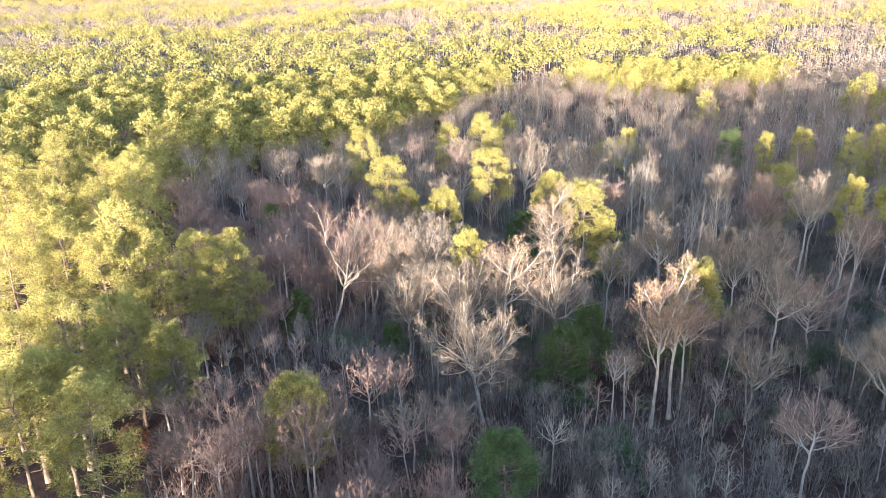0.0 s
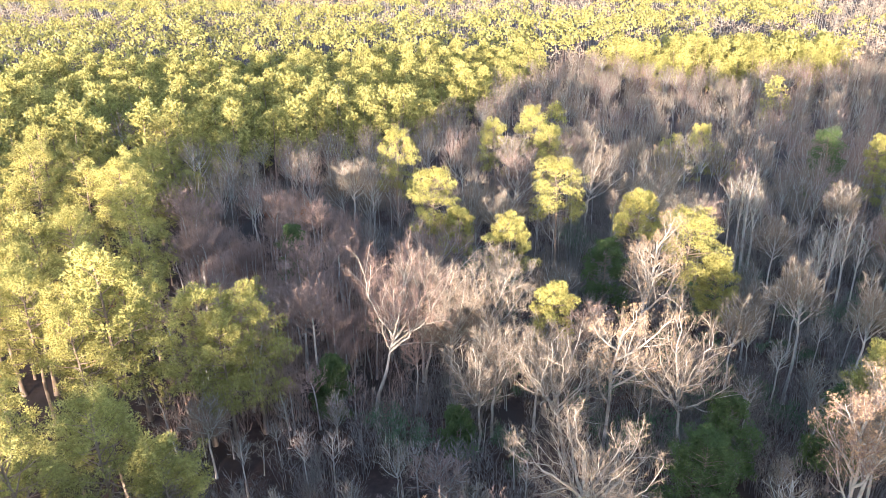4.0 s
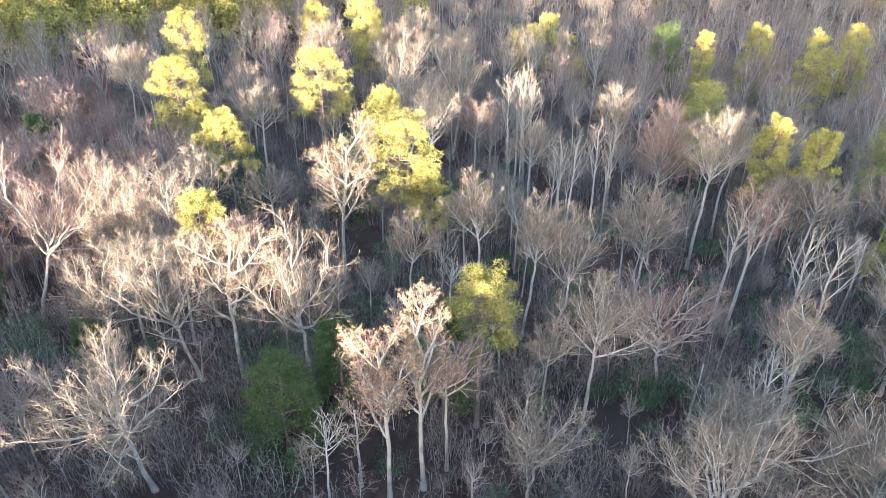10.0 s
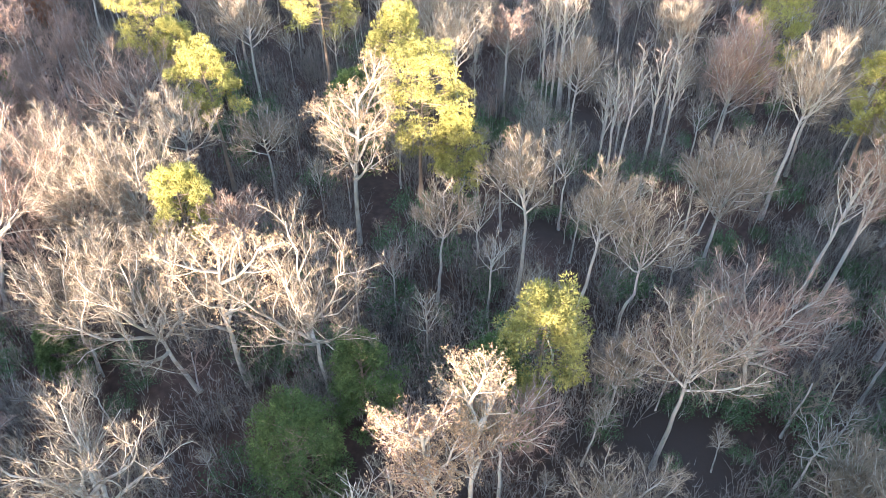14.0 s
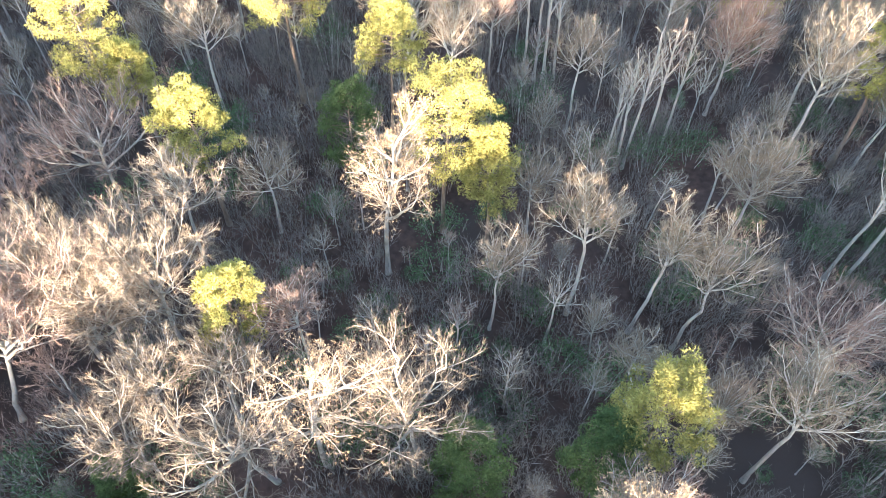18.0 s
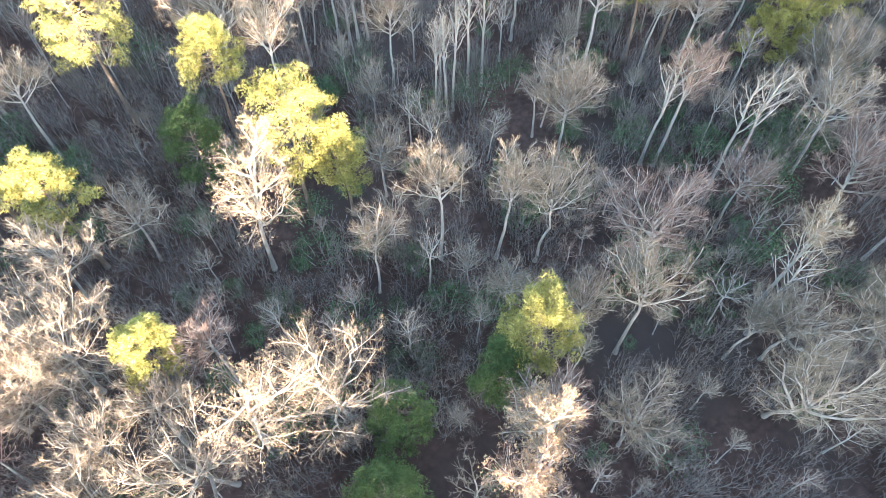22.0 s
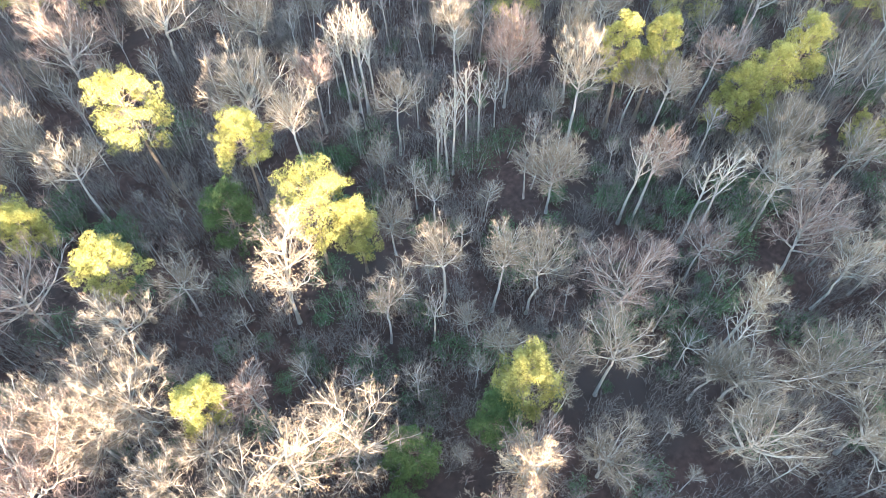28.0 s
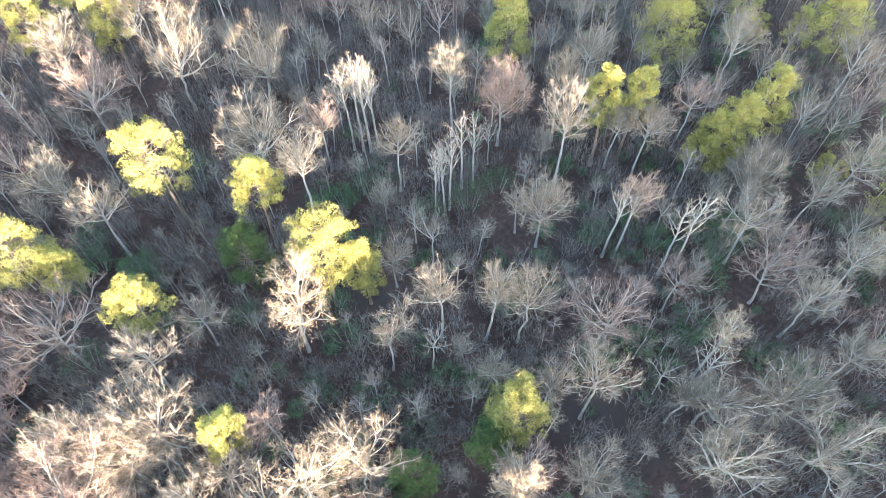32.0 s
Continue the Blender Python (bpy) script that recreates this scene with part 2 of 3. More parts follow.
def bare_shapes(seed, h, r, style, detail=1.0, twigs=9):
    """The limbs of one leafless tree of height h and crown radius r, as paths with radii: they climb from the trunk to a rounded crown."""
    g = np.random.default_rng(seed)
    fork, limbs, widest, bow, wiggle, leader, uneven, climb, pale = STYLES[style]
    k = 8
    tr = 0.0068 * h + 0.011 * r + 0.012
    low, tall = fork * h, (1 - fork) * h
    top = low + leader * tall
    trunk = np.zeros((1, k, 3))
    trunk[0, :, 2] = np.linspace(-0.4, top, k)
    trunk[0, :, :2] = np.cumsum(g.normal(0, 0.0075 * h * (0.6 + wiggle), (k, 2)), 0) * np.linspace(0, 1, k)[:, None] ** 0.7
    tR = tr * np.linspace(1.15, 0.5, k)[None]
    rz = tall * 0.56
    mid = np.array([trunk[0, -1, 0], trunk[0, -1, 1], h - rz])
    size = np.array([r, r, rz])

    def inside(P, most):
        """Shortens the paths that leave the crown."""
        q = np.linalg.norm((P[:, -1] - mid) / (size * np.where(P[:, -1, 2:3] < mid[2], np.array([1, 1, 1.5]), 1.0)), axis=-1)
        f = np.clip(most / np.maximum(q, 1e-3), 0.25, 1)[:, None, None]
        return P[:, :1] + (P - P[:, :1]) * f

    # each limb ends at the crown's surface; those that end lower leave the trunk lower
    u = (np.arange(limbs) + 0.5) / limbs
    polar = np.arccos(1 - u * (1 - math.cos(radians(widest))))
    az = np.arange(limbs) * 2.4 + g.random() * 6.28 + g.normal(0, 0.25, limbs)
    way = np.stack([np.sin(polar) * np.cos(az), np.sin(polar) * np.sin(az), np.cos(polar)], 1)
    end = mid + size * way * (0.78 - uneven * 0.3 + uneven * g.normal(0, 1, (limbs, 1)).clip(-2, 1.2))
    out = np.hypot(end[:, 0] - mid[0], end[:, 1] - mid[1])
    z0 = low + (top - low) * (1 - u) ** 0.8
    z0 = np.clip(np.minimum(z0, end[:, 2] - climb * out), low * 0.8, top * 0.995)
    start = np.stack([np.interp(z0, trunk[0, :, 2], trunk[0, :, i]) for i in range(3)], 1)
    kl = 8
    q = np.linspace(0, 1, kl)[None, :, None]
    run = end - start
    knee = start + run * np.array([0.5 + bow, 0.5 + bow, 0.5 - bow])
    L1 = (1 - q) ** 2 * start[:, None] + 2 * q * (1 - q) * knee[:, None] + q ** 2 * end[:, None]
    stray = np.cumsum(g.normal(0, 1, L1.shape), 1) * np.sqrt(q * (1 - q * 0.6))
    L1 = L1 + stray * (np.linalg.norm(run, axis=1) * 0.024 * wiggle)[:, None, None] * (q > 0)
    R1 = (tr * ((0.80 if pale else 0.54) - 0.14 * (1 - u)) * (0.85 + 0.3 * g.random(limbs)))[:, None] * np.linspace(1, 0.2, kl)[None]
    lift = 0.34
    L2, R2 = grow(g, L1, R1, max(4, int(8 * detail)), 0.15, 1.0, 0.50, 42, lift, 4, 0.58 if pale else 0.55, 0.09 + 0.08 * wiggle)
    L2 = inside(L2, 0.98)
    R2 = np.maximum(R2, 0.032)
    L3, R3 = grow(g, L2, R2, max(4, int(8 * detail)), 0.12, 1.0, 0.50, 40, lift, 2, 0.6, 0.10)
    L3 = inside(L3, 1.03)
    R3 = np.maximum(R3, 0.026)
    T, RT = grow(g, L3, R3, twigs, 0.05, 1.0, 0.66, 36, lift, 2, wiggle=0.1)
    T = inside(T, 1.08 + 0.5 * uneven)
    return dict(trunk=(trunk, tR), limbs=(L1, R1), branches=(L2, R2), branchlets=(L3, R3), twigs=(T, np.clip(RT, 0.020, 0.030)), pale=pale, g=g, limb_count=limbs)


def part(name, me, parent, label=""):
    ob = new(name, me)
    ob.parent = parent
    return tagged(ob, label)


def flare(trunk, R):
    """A trunk with a widened foot."""
    R = R.copy()
    R[:, 0] *= 1.5
    return tubes(trunk, R, 8)


def bare_tree(name, seed, h, r, style, label, category, group, detail=1.0, twig=None, twigs=13, split=True):
    """A leafless tree: trunk, each limb with its branches, and the fine twigs of the crown."""
    s = bare_shapes(seed, h, r, style, detail, twigs)
    bark = PALE_BARK if s["pale"] else BARK
    twig = twig or (TWIG if seed % 5 else RED_TWIG)
    root = tagged(new(name), label, category, group)
    part("trunk", mesh("trunk", [flare(*s["trunk"])], bark), root)
    n = s["limb_count"]
    L1, R1 = s["limbs"]
    L2, R2 = s["branches"]
    L3, R3 = s["branchlets"]
    per = len(L2) // n
    for i in range(n if split else 0):
        part("limb", mesh("limb", [tubes(L1[i:i + 1], R1[i:i + 1], 5), tubes(L2[i * per:(i + 1) * per], R2[i * per:(i + 1) * per], 3)], bark), root)
    T, RT = s["twigs"]
    crown = part("crown", mesh("crown", ([] if split else [tubes(L1, R1, 4), spikes(L2[:, 0], L2[:, -1], R2[:, 0])]) + [spikes(L3[:, 0], L3[:, 1], R3[:, 0]), blades(s["g"], T[:, 0], T[:, 1], RT[:, :1])], twig), root, "fine leafless twigs")
    if style == "seed":
        g = s["g"]
        tip = T[g.random(len(T)) < 0.3, 1]
        part("seed_crop", mesh("seed_crop", [tufts(g, tip, 0.10, 5, 0.13, 0.055)], SEED_HEAD, False), root, "dry tan seed heads")
    return root


def tufts(g, centre, radius, count, length, width, flat=1.0):
    """Clumps of narrow leaves that point outwards from each centre."""
    n = len(centre)
    d = unit(g.normal(0, 1, (n, count, 3)) + np.array([0, 0, 0.25]))
    R = np.broadcast_to(radius, (n,))[:, None, None]
    base = centre[:, None, :] + d * R * (0.45 + 0.5 * g.random((n, count, 1)) ** 0.7) * np.array([1, 1, flat])
    d = unit(d + g.normal(0, 0.45, d.shape)).reshape(-1, 3)
    base = base.reshape(-1, 3)
    u, w = sides_of(d)
    a = g.random((len(d), 1)) * 6.28
    side = (np.cos(a) * u + np.sin(a) * w) * width
    tip = base + d * length * (0.7 + 0.6 * g.random((len(d), 1)))
    v = np.stack([base - side, base + side, tip], 1)
    return v, np.arange(len(d) * 3).reshape(-1, 3)


def pine_shapes(seed, h, r, base, detail=1.0):
    g = np.random.default_rng(seed)
    k = 8
    trunk = np.zeros((1, k, 3))
    trunk[0, :, 2] = np.linspace(-0.4, h * 0.975, k)
    trunk[0, :, :2] = np.cumsum(g.normal(0, 0.009 * h, (k, 2)), 0) * np.linspace(0, 1, k)[:, None]
    tr = 0.011 * h + 0.01 * r
    tR = tr * np.linspace(1.1, 0.22, k)[None]
    base = base * 0.86
    n = int((26 + 20 * (1 - base)) * (0.6 + 0.4 * detail))
    u = (np.arange(n) + g.random(n)) / n
    z0 = h * (base + (0.965 - base) * u)
    reach = r * np.sqrt(np.clip(1 - ((u - 0.3) / 0.76) ** 2, 0.06, 1)) * (0.76 + 0.34 * g.random(n))
    start = np.stack([np.interp(z0, trunk[0, :, 2], trunk[0, :, i]) for i in range(3)], 1)
    az = np.arange(n) * 2.4 + g.normal(0, 0.4, n)
    el = np.radians(-4 + 52 * u ** 1.6 + g.normal(0, 10, n))
    d = np.stack([np.cos(el) * np.cos(az), np.cos(el) * np.sin(az), np.sin(el)], 1)
    path = [start]
    for j in range(4):
        path.append(path[-1] + d * (reach / 4)[:, None])
        d = unit(d + g.normal(0, 0.12, d.shape) + np.array([0, 0, 0.10]))
    L1 = np.stack(path, 1)
    R1 = (0.03 + 0.012 * reach)[:, None] * np.linspace(1, 0.3, 5)[None]
    L2, R2 = grow(g, L1, R1, 3, 0.35, 1.0, 0.38, 42, 0.35, 3)
    tips = np.concatenate([L1[:, -1], L1[:, 3], L2[:, -1], trunk[:, -1]])
    tips = tips + g.normal(0, 0.06 * r, tips.shape) * np.array([1, 1, 0.8])
    return g, (trunk, tR), (L1, R1), (L2, R2), tips


def pine_tree(name, seed, h, r, base, label, group, leaves=None, detail=1.0):
    """A pine: bare trunk, limbs and a crown of needle clumps."""
    g, trunk, limbs, branches, tips = pine_shapes(seed, h, r, base, detail)
    root = tagged(new(name), label, "tree", group)
    part("trunk", mesh("trunk", [flare(*trunk)], PINE_BARK), root)
    part("branchwork", mesh("branchwork", [tubes(limbs[0][:, ::2], limbs[1][:, ::2], 4), spikes(branches[0][:, 0], branches[0][:, -1], branches[1][:, 0])], PINE_BARK), root)
    size = 0.13 * r + 0.24
    part("crown", mesh("crown", [tufts(g, tips, size * (0.75 + 0.5 * g.random(len(tips))), int(82 * detail), 0.30 / detail ** 0.3, 0.056 / detail ** 0.9, 0.68)], leaves or NEEDLES, False), root, "clumps of green needles")
    return root


def shrub_thing(name, seed, h, r):
    """An evergreen understorey bush: thin stems under a loose crown of leaves."""
    g = np.random.default_rng(seed)
    root = tagged(new(name), "dark evergreen understorey bush on the leaf litter", "bush", "evergreen bushes under the trees")
    n = 7
    az = np.arange(n) * 2.4
    foot = np.stack([np.cos(az), np.sin(az), np.zeros(n)], 1) * 0.25 * r
    tip = np.stack([np.cos(az) * r * 0.6, np.sin(az) * r * 0.6, h * (0.6 + 0.4 * g.random(n))], 1)
    path = np.stack([foot + (tip - foot) * s + g.normal(0, 0.08, (n, 3)) * (s > 0) for s in (0, 0.35, 0.7, 1)], 1)
    path[:, 0, 2] = -0.2
    rad = np.broadcast_to(np.linspace(0.05, 0.015, 4), (n, 4))
    L2, R2 = grow(g, path, rad, 5, 0.3, 1.0, 0.5, 50, 0.2, 3)
    part("stemwork", mesh("stemwork", [tubes(path, rad, 4), spikes(L2[:, 0], L2[:, -1], R2[:, 0])], BARK), root)
    c = np.concatenate([L2[:, -1], L2[:, 1], path[:, -1]])
    part("foliage", mesh("foliage", [tufts(g, c, 0.2 * r + 0.12, 16, 0.24, 0.08, 0.8)], HOLLY, False), root)
    return root


# ---- ground ----
def ground_z(x, y):
    """The forest floor falls gently towards a shallow valley; an unseen hill is added behind the start of the flight to
    cast shade on the right.
    """
    across = x - 0.374 * (y + 58)
    # added hill, never in view: its height sets where the shade falls
    shade_rise = (-6.5 + 14.2 / (1 + np.exp(-np.clip((across + 20) / 12, -40, 40))) + 5 / (1 + np.exp(-np.clip((across - 34) / 8, -40, 40)))) / (1 + np.exp(-np.clip((-50 - y) / 6, -40, 40))) / (1 + np.exp(-np.clip((y + 260) / 25, -40, 40)))
    return shade_rise - 4.5 * np.tanh((0.035 * (y - 110) + 0.015 * (x - 45) - 1.2) / 4.5) + 0.35 * np.sin(x * 0.09 + 1) * np.cos(y * 0.075)


def axis_steps(lo, hi, step, far):
    near = np.arange(lo, hi + 0.1, step)
    grow_out = np.array([40, 100, 220, 450, 900, 1700, 2800, far])
    return np.concatenate([lo - grow_out[::-1], near, hi + grow_out])


gx, gy = axis_steps(-120, 180, 4, 4000), axis_steps(-60, 260, 4, 4000)
GX, GY = np.meshgrid(gx, gy, indexing="ij")
gv = np.stack([GX, GY, ground_z(GX, GY)], -1)
ii = np.arange(len(gx) - 1)[:, None] * len(gy) + np.arange(len(gy) - 1)[None]
gf = np.stack([ii, ii + len(gy), ii + len(gy) + 1, ii + 1], -1).reshape(-1, 4)
tagged(new("ground", mesh("ground", [(gv.reshape(-1, 3), gf)], LITTER)), "reddish-brown leaf litter on the forest floor", "ground", kind="structure")


# ---- the trees that stand out, one by one ----
LABELS = {
    "vase": "leafless hardwood tree with an upswept grey crown",
    "tall": "tall slender leafless tree with a narrow crown",
    "fork": "leafless tree with a forked pale trunk",
    "broad": "leafless tree with a wide spreading pale crown",
    "gnarl": "leafless tree with crooked pale limbs",
    "dome": "leafless tree with a dense rounded twiggy crown",
    "seed": "tall leafless tree with tan seed heads in its crown",
    "sapling": "thin leafless sapling on the leaf litter",
}
taken = []


def footing(x, y, turn=0.0, size=1.0, lean=(0.0, 0.0)):
    """The pose of a tree on the ground, leaning by a share of its height."""
    tip = Vector((0, 0, 1)).rotation_difference(Vector((*lean, 1))).to_matrix().to_4x4()
    return Matrix.Translation((x, y, float(ground_z(x, y)))) @ tip @ Matrix.Rotation(turn, 4, "Z") @ Matrix.Diagonal((size, size, size, 1))


def stand(ob, x, y, turn=0.0, size=1.0, lean=(0.0, 0.0)):
    ob.matrix_basis = footing(x, y, turn, size, lean)


def bare(x, y, top, r, style, lean=(0.0, 0.0)):
    ob = bare_tree("bare_tree", len(taken) + 11, top - float(ground_z(x, y)), r * 1.1, style, LABELS[style], "tree", "leafless hardwood trees", detail=0.6 if r < 3.1 else 1.0, twigs=11 if style == "dome" else 3 if r < 3.1 else 5 if style == "seed" else 8)
    stand(ob, x, y, lean=lean)
    taken.append((x, y, r))


def pine(x, y, top, r, base):
    low = base < 0.35
    ob = pine_tree("pine_tree", len(taken) + 500, top - float(ground_z(x, y)), r, base, "young dark green pine low among bare trees" if low else "tall pine with a yellow-green sunlit crown", "pine trees", LOW_NEEDLES if low else None, detail=1.15)
    stand(ob, x, y)
    taken.append((x, y, r))


def shrub(x, y, top, r):
    ob = shrub_thing("evergreen_bush", len(taken) + 900, max(top - float(ground_z(x, y)), 2.5), r)
    stand(ob, x, y)


def leafy(x, y, top, r):
    """A small tree that has kept its dead leaves."""
    h = top - float(ground_z(x, y))
    ob = bare_tree("small_oak", len(taken) + 300, h, r, "sapling", "small tree with dead russet leaves still on it", "tree", "small trees with russet leaves", 0.6, RED_TWIG, 6, False)
    g = np.random.default_rng(len(taken))
    c = unit(g.normal(0, 1, (150, 3))) * np.array([r, r, h * 0.36]) * g.random((150, 1)) ** 0.4 + np.array([0, 0, h * 0.62])
    part("foliage", mesh("foliage", [tufts(g, c, 0.4, 16, 0.2, 0.09)], DRY_LEAVES, False), ob, "dead russet leaves")
    stand(ob, x, y)
    taken.append((x, y, r))


bare(38.1, 123.8, 28, 5.6, 'seed')
bare(55.8, 111.5, 24, 4.4, 'vase')
bare(61.3, 107, 23.3, 3.2, 'vase')
bare(65, 103.5, 23, 4.2, 'fork')
bare(74.7, 93.8, 19.7, 7.0, 'broad')
bare(63.5, 87.8, 23.2, 5.0, 'vase')
bare(56.8, 99.5, 16, 3.6, 'fork')
bare(46.6, 112.5, 19.0, 3.6, 'fork')
bare(51.7, 108.7, 15, 3, 'vase')
bare(26.5, 113.1, 20.2, 3.6, 'vase')
bare(34.2, 99.6, 24.5, 6.4, 'gnarl')
bare(25.5, 103.1, 25.8, 5.6, 'seed')
bare(13.6, 122.5, 22.7, 8.0, 'dome')
bare(8.5, 121.6, 21.8, 6.0, 'dome')
bare(5.0, 123.4, 22.4, 5.5, 'gnarl')
bare(18.0, 131.4, 20.7, 5.2, 'vase')
bare(27.3, 134.6, 16, 4.6, 'vase')
bare(24.3, 160.2, 20.2, 5, 'vase')
bare(21.1, 173.7, 20.2, 5.5, 'broad')
bare(9.3, 145.0, 19.6, 8.5, 'broad')
bare(50.5, 156.3, 24.6, 8.0, 'broad')
bare(53.8, 145.2, 23.5, 4.8, 'vase')
bare(50.7, 184.4, 23.0, 8.5, 'gnarl')
bare(61.6, 172.7, 23.5, 6.5, 'gnarl')
bare(34.0, 187.9, 21.3, 7, 'broad')
bare(35.3, 199.1, 21.3, 6, 'vase')
bare(69.2, 154.2, 23.5, 2.6, 'tall')
bare(70.4, 152.9, 24.8, 2.6, 'tall')
bare(71.2, 151.6, 25.3, 2.8, 'tall')
bare(72.2, 153.2, 24.8, 2.7, 'tall')
bare(73.2, 151.8, 23.0, 2.5, 'tall')
bare(71.6, 132.2, 19.6, 2.0, 'tall')
bare(72.6, 130.8, 22.2, 2.2, 'tall')
bare(74.0, 131.2, 22.4, 2.2, 'tall')
bare(79.0, 133.6, 23.6, 2.4, 'tall')
bare(80.8, 132.4, 20.8, 2.2, 'tall')
bare(56.5, 124.3, 15, 4.6, 'vase')
bare(80.4, 115.0, 19.6, 5.2, 'dome')
bare(87.6, 105.9, 24.4, 3.0, 'tall')
bare(88.9, 104.6, 26.4, 3.2, 'tall')
bare(92.3, 97.2, 24.6, 3.0, 'tall')
bare(95.4, 96.4, 23.8, 2.8, 'tall')
bare(91.6, 122.2, 26.3, 5.5, 'vase')
bare(99.8, 130.9, 23.5, 3.4, 'vase')
bare(91.1, 137.1, 22.4, 4.6, 'dome')
bare(86.0, 144.7, 22.4, 4, 'vase')
bare(102.9, 91.3, 20.2, 6, 'vase')
bare(81.6, 81.2, 27, 3.2, 'tall')
bare(77.4, 79.5, 21.1, 3, 'tall')
bare(99.7, 83.7, 20.2, 6, 'broad')
bare(98.0, 76.7, 20.2, 4, 'vase')
bare(70.8, 71.7, 22.4, 7, 'gnarl')
bare(83.3, 69.0, 21.3, 6.5, 'dome')
bare(82.1, 61.8, 22.4, 6, 'gnarl')
bare(48.3, 85.7, 20.2, 4, 'vase')
bare(60.5, 92.8, 15, 4, 'vase')
bare(109.8, 133.3, 21.3, 5, 'vase')
bare(130.8, 117.1, 22.4, 4.5, 'vase')
bare(104.1, 114.5, 20.2, 5, 'vase')
bare(115.5, 114.2, 20.2, 5, 'vase')
bare(146.4, 101.0, 22.4, 5.5, 'tall')
bare(125.2, 87.0, 21.3, 5.5, 'vase')
bare(112.0, 96.8, 20.2, 5, 'dome')
bare(109.2, 76.0, 20.2, 5, 'vase')
bare(87.1, 92.0, 16, 4.5, 'vase')
bare(18.3, 110.6, 19.0, 4.6, 'vase')
bare(9.6, 107.2, 19.5, 4.4, 'gnarl')
bare(12.4, 110.2, 19.0, 4.2, 'vase')
bare(69.8, 140.4, 19.0, 4, 'vase')
bare(62.8, 152.9, 19.0, 4, 'vase')
bare(74.8, 83.3, 13, 3, 'vase')
bare(115.4, 88.2, 19.0, 4.6, 'vase')
bare(96.1, 67.4, 19.0, 4.6, 'vase')
bare(18.4, 86, 23.2, 9.0, 'broad')
bare(42.0, 81.6, 27.8, 3.6, 'seed')
bare(45.6, 83.4, 27.0, 3.4, 'seed')
bare(55.6, 79.8, 16.5, 5.5, 'gnarl')
bare(76.1, 76.3, 20.5, 6, 'gnarl')
bare(72.7, 79.1, 18.5, 4, 'gnarl')
bare(-3.0, 118.3, 26.0, 7.6, 'gnarl', (0.13, 0.0))
bare(5, 126, 22.5, 5.0, 'dome')
bare(20.6, 103.0, 22, 7, 'gnarl')
bare(-3.9, 181, 21.8, 5.4, 'vase')
bare(58.4, 213.3, 21, 6, 'broad')
bare(52.0, 202.0, 20, 5, 'vase')
bare(67.1, 195.8, 20, 4, 'vase')
bare(102.5, 119.5, 19, 4.5, 'vase')
bare(-25.2, 183.1, 15, 2.6, 'vase')
bare(-23.4, 107.0, 14, 4, 'vase')
bare(3.2, 95.4, 11, 4, 'vase')
bare(7.1, 76.4, 14, 4.5, 'fork')
bare(12.7, 75.4, 14, 4, 'fork')
bare(-5.8, 195.5, 18, 4.5, 'dome')
bare(-2.2, 78.8, 11, 4, 'vase')
bare(-14.3, 79.8, 11, 4, 'vase')
bare(-22.2, 77.6, 12, 4.5, 'vase')
bare(-26.8, 92.6, 13, 5, 'dome')
bare(35.8, 81.9, 15, 3, 'vase')
bare(24.1, 71.6, 13, 3, 'vase')
bare(52.6, 62.8, 17, 5, 'vase')
pine(35.8, 159.6, 24.5, 5.2, 0.66)
pine(45.3, 144.8, 22.5, 3.8, 0.74)
pine(46.6, 127.9, 24.5, 5.0, 0.66)
pine(51.1, 124.5, 18.5, 3.2, 0.55)
pine(21.4, 138.2, 22, 3.9, 0.66)
pine(20.8, 114.4, 22, 2.9, 0.7)
pine(52.6, 91.6, 21.8, 3.7, 0.68)
pine(48.9, 92.0, 16.5, 3.2, 0.3)
pine(101.0, 121.6, 24.5, 3.0, 0.6)
pine(106.1, 119.5, 24, 3.0, 0.6)
pine(123.8, 104.3, 23, 3.6, 0.5)
pine(115.9, 104.5, 21, 4, 0.5)
pine(112.9, 106.5, 18, 3.6, 0.4)
pine(11, 157.5, 25, 4.6, 0.6)
pine(15.2, 153.2, 19, 3.0, 0.6)
pine(128.2, 129.4, 19, 5.5, 0.4)
pine(103.7, 149.0, 20, 4.5, 0.4)
pine(152.8, 109.3, 20, 5, 0.5)
pine(34.3, 209.3, 21, 4.5, 0.5)
pine(45.6, 201.5, 21, 4.5, 0.5)
pine(38.6, 140.4, 15, 4.2, 0.3)
pine(31.5, 90.0, 13.5, 4.2, 0.15)
pine(-15.7, 162.8, 13.5, 3.2, 0.2)
pine(6.5, 188.5, 24.8, 4.6, 0.5)
pine(113.7, 172.8, 22.5, 3, 0.4)
pine(113.0, 187.9, 20, 4.5, 0.3)
pine(139.4, 173.8, 21, 4, 0.4)
pine(150.1, 176.4, 22, 4, 0.4)
pine(134.0, 185.2, 20, 4.2, 0.4)
pine(44.6, 212.7, 23, 5, 0.6)
pine(-28.9, 70.9, 22.5, 5.2, 0.35)
pine(-35.4, 85.1, 27, 5.0, 0.5)
pine(-30.4, 94.4, 22.5, 5.0, 0.42)
pine(-37.2, 111.0, 25, 4, 0.5)
pine(-24.5, 113.7, 24.2, 4.6, 0.4)
pine(-18, 115.5, 23.4, 4.8, 0.4)
pine(-21, 111, 22.8, 4, 0.4)
pine(-7.4, 75.7, 18, 4.2, 0.4)
pine(16.1, 63.5, 16, 4, 0.3)
pine(37.8, 96.2, 14, 3.4, 0.15)
pine(-8.6, 117.8, 11, 2.8, 0.1)
pine(7.1, 106.5, 9, 2.0, 0.1)
pine(-40.1, 195.8, 16, 4, 0.4)
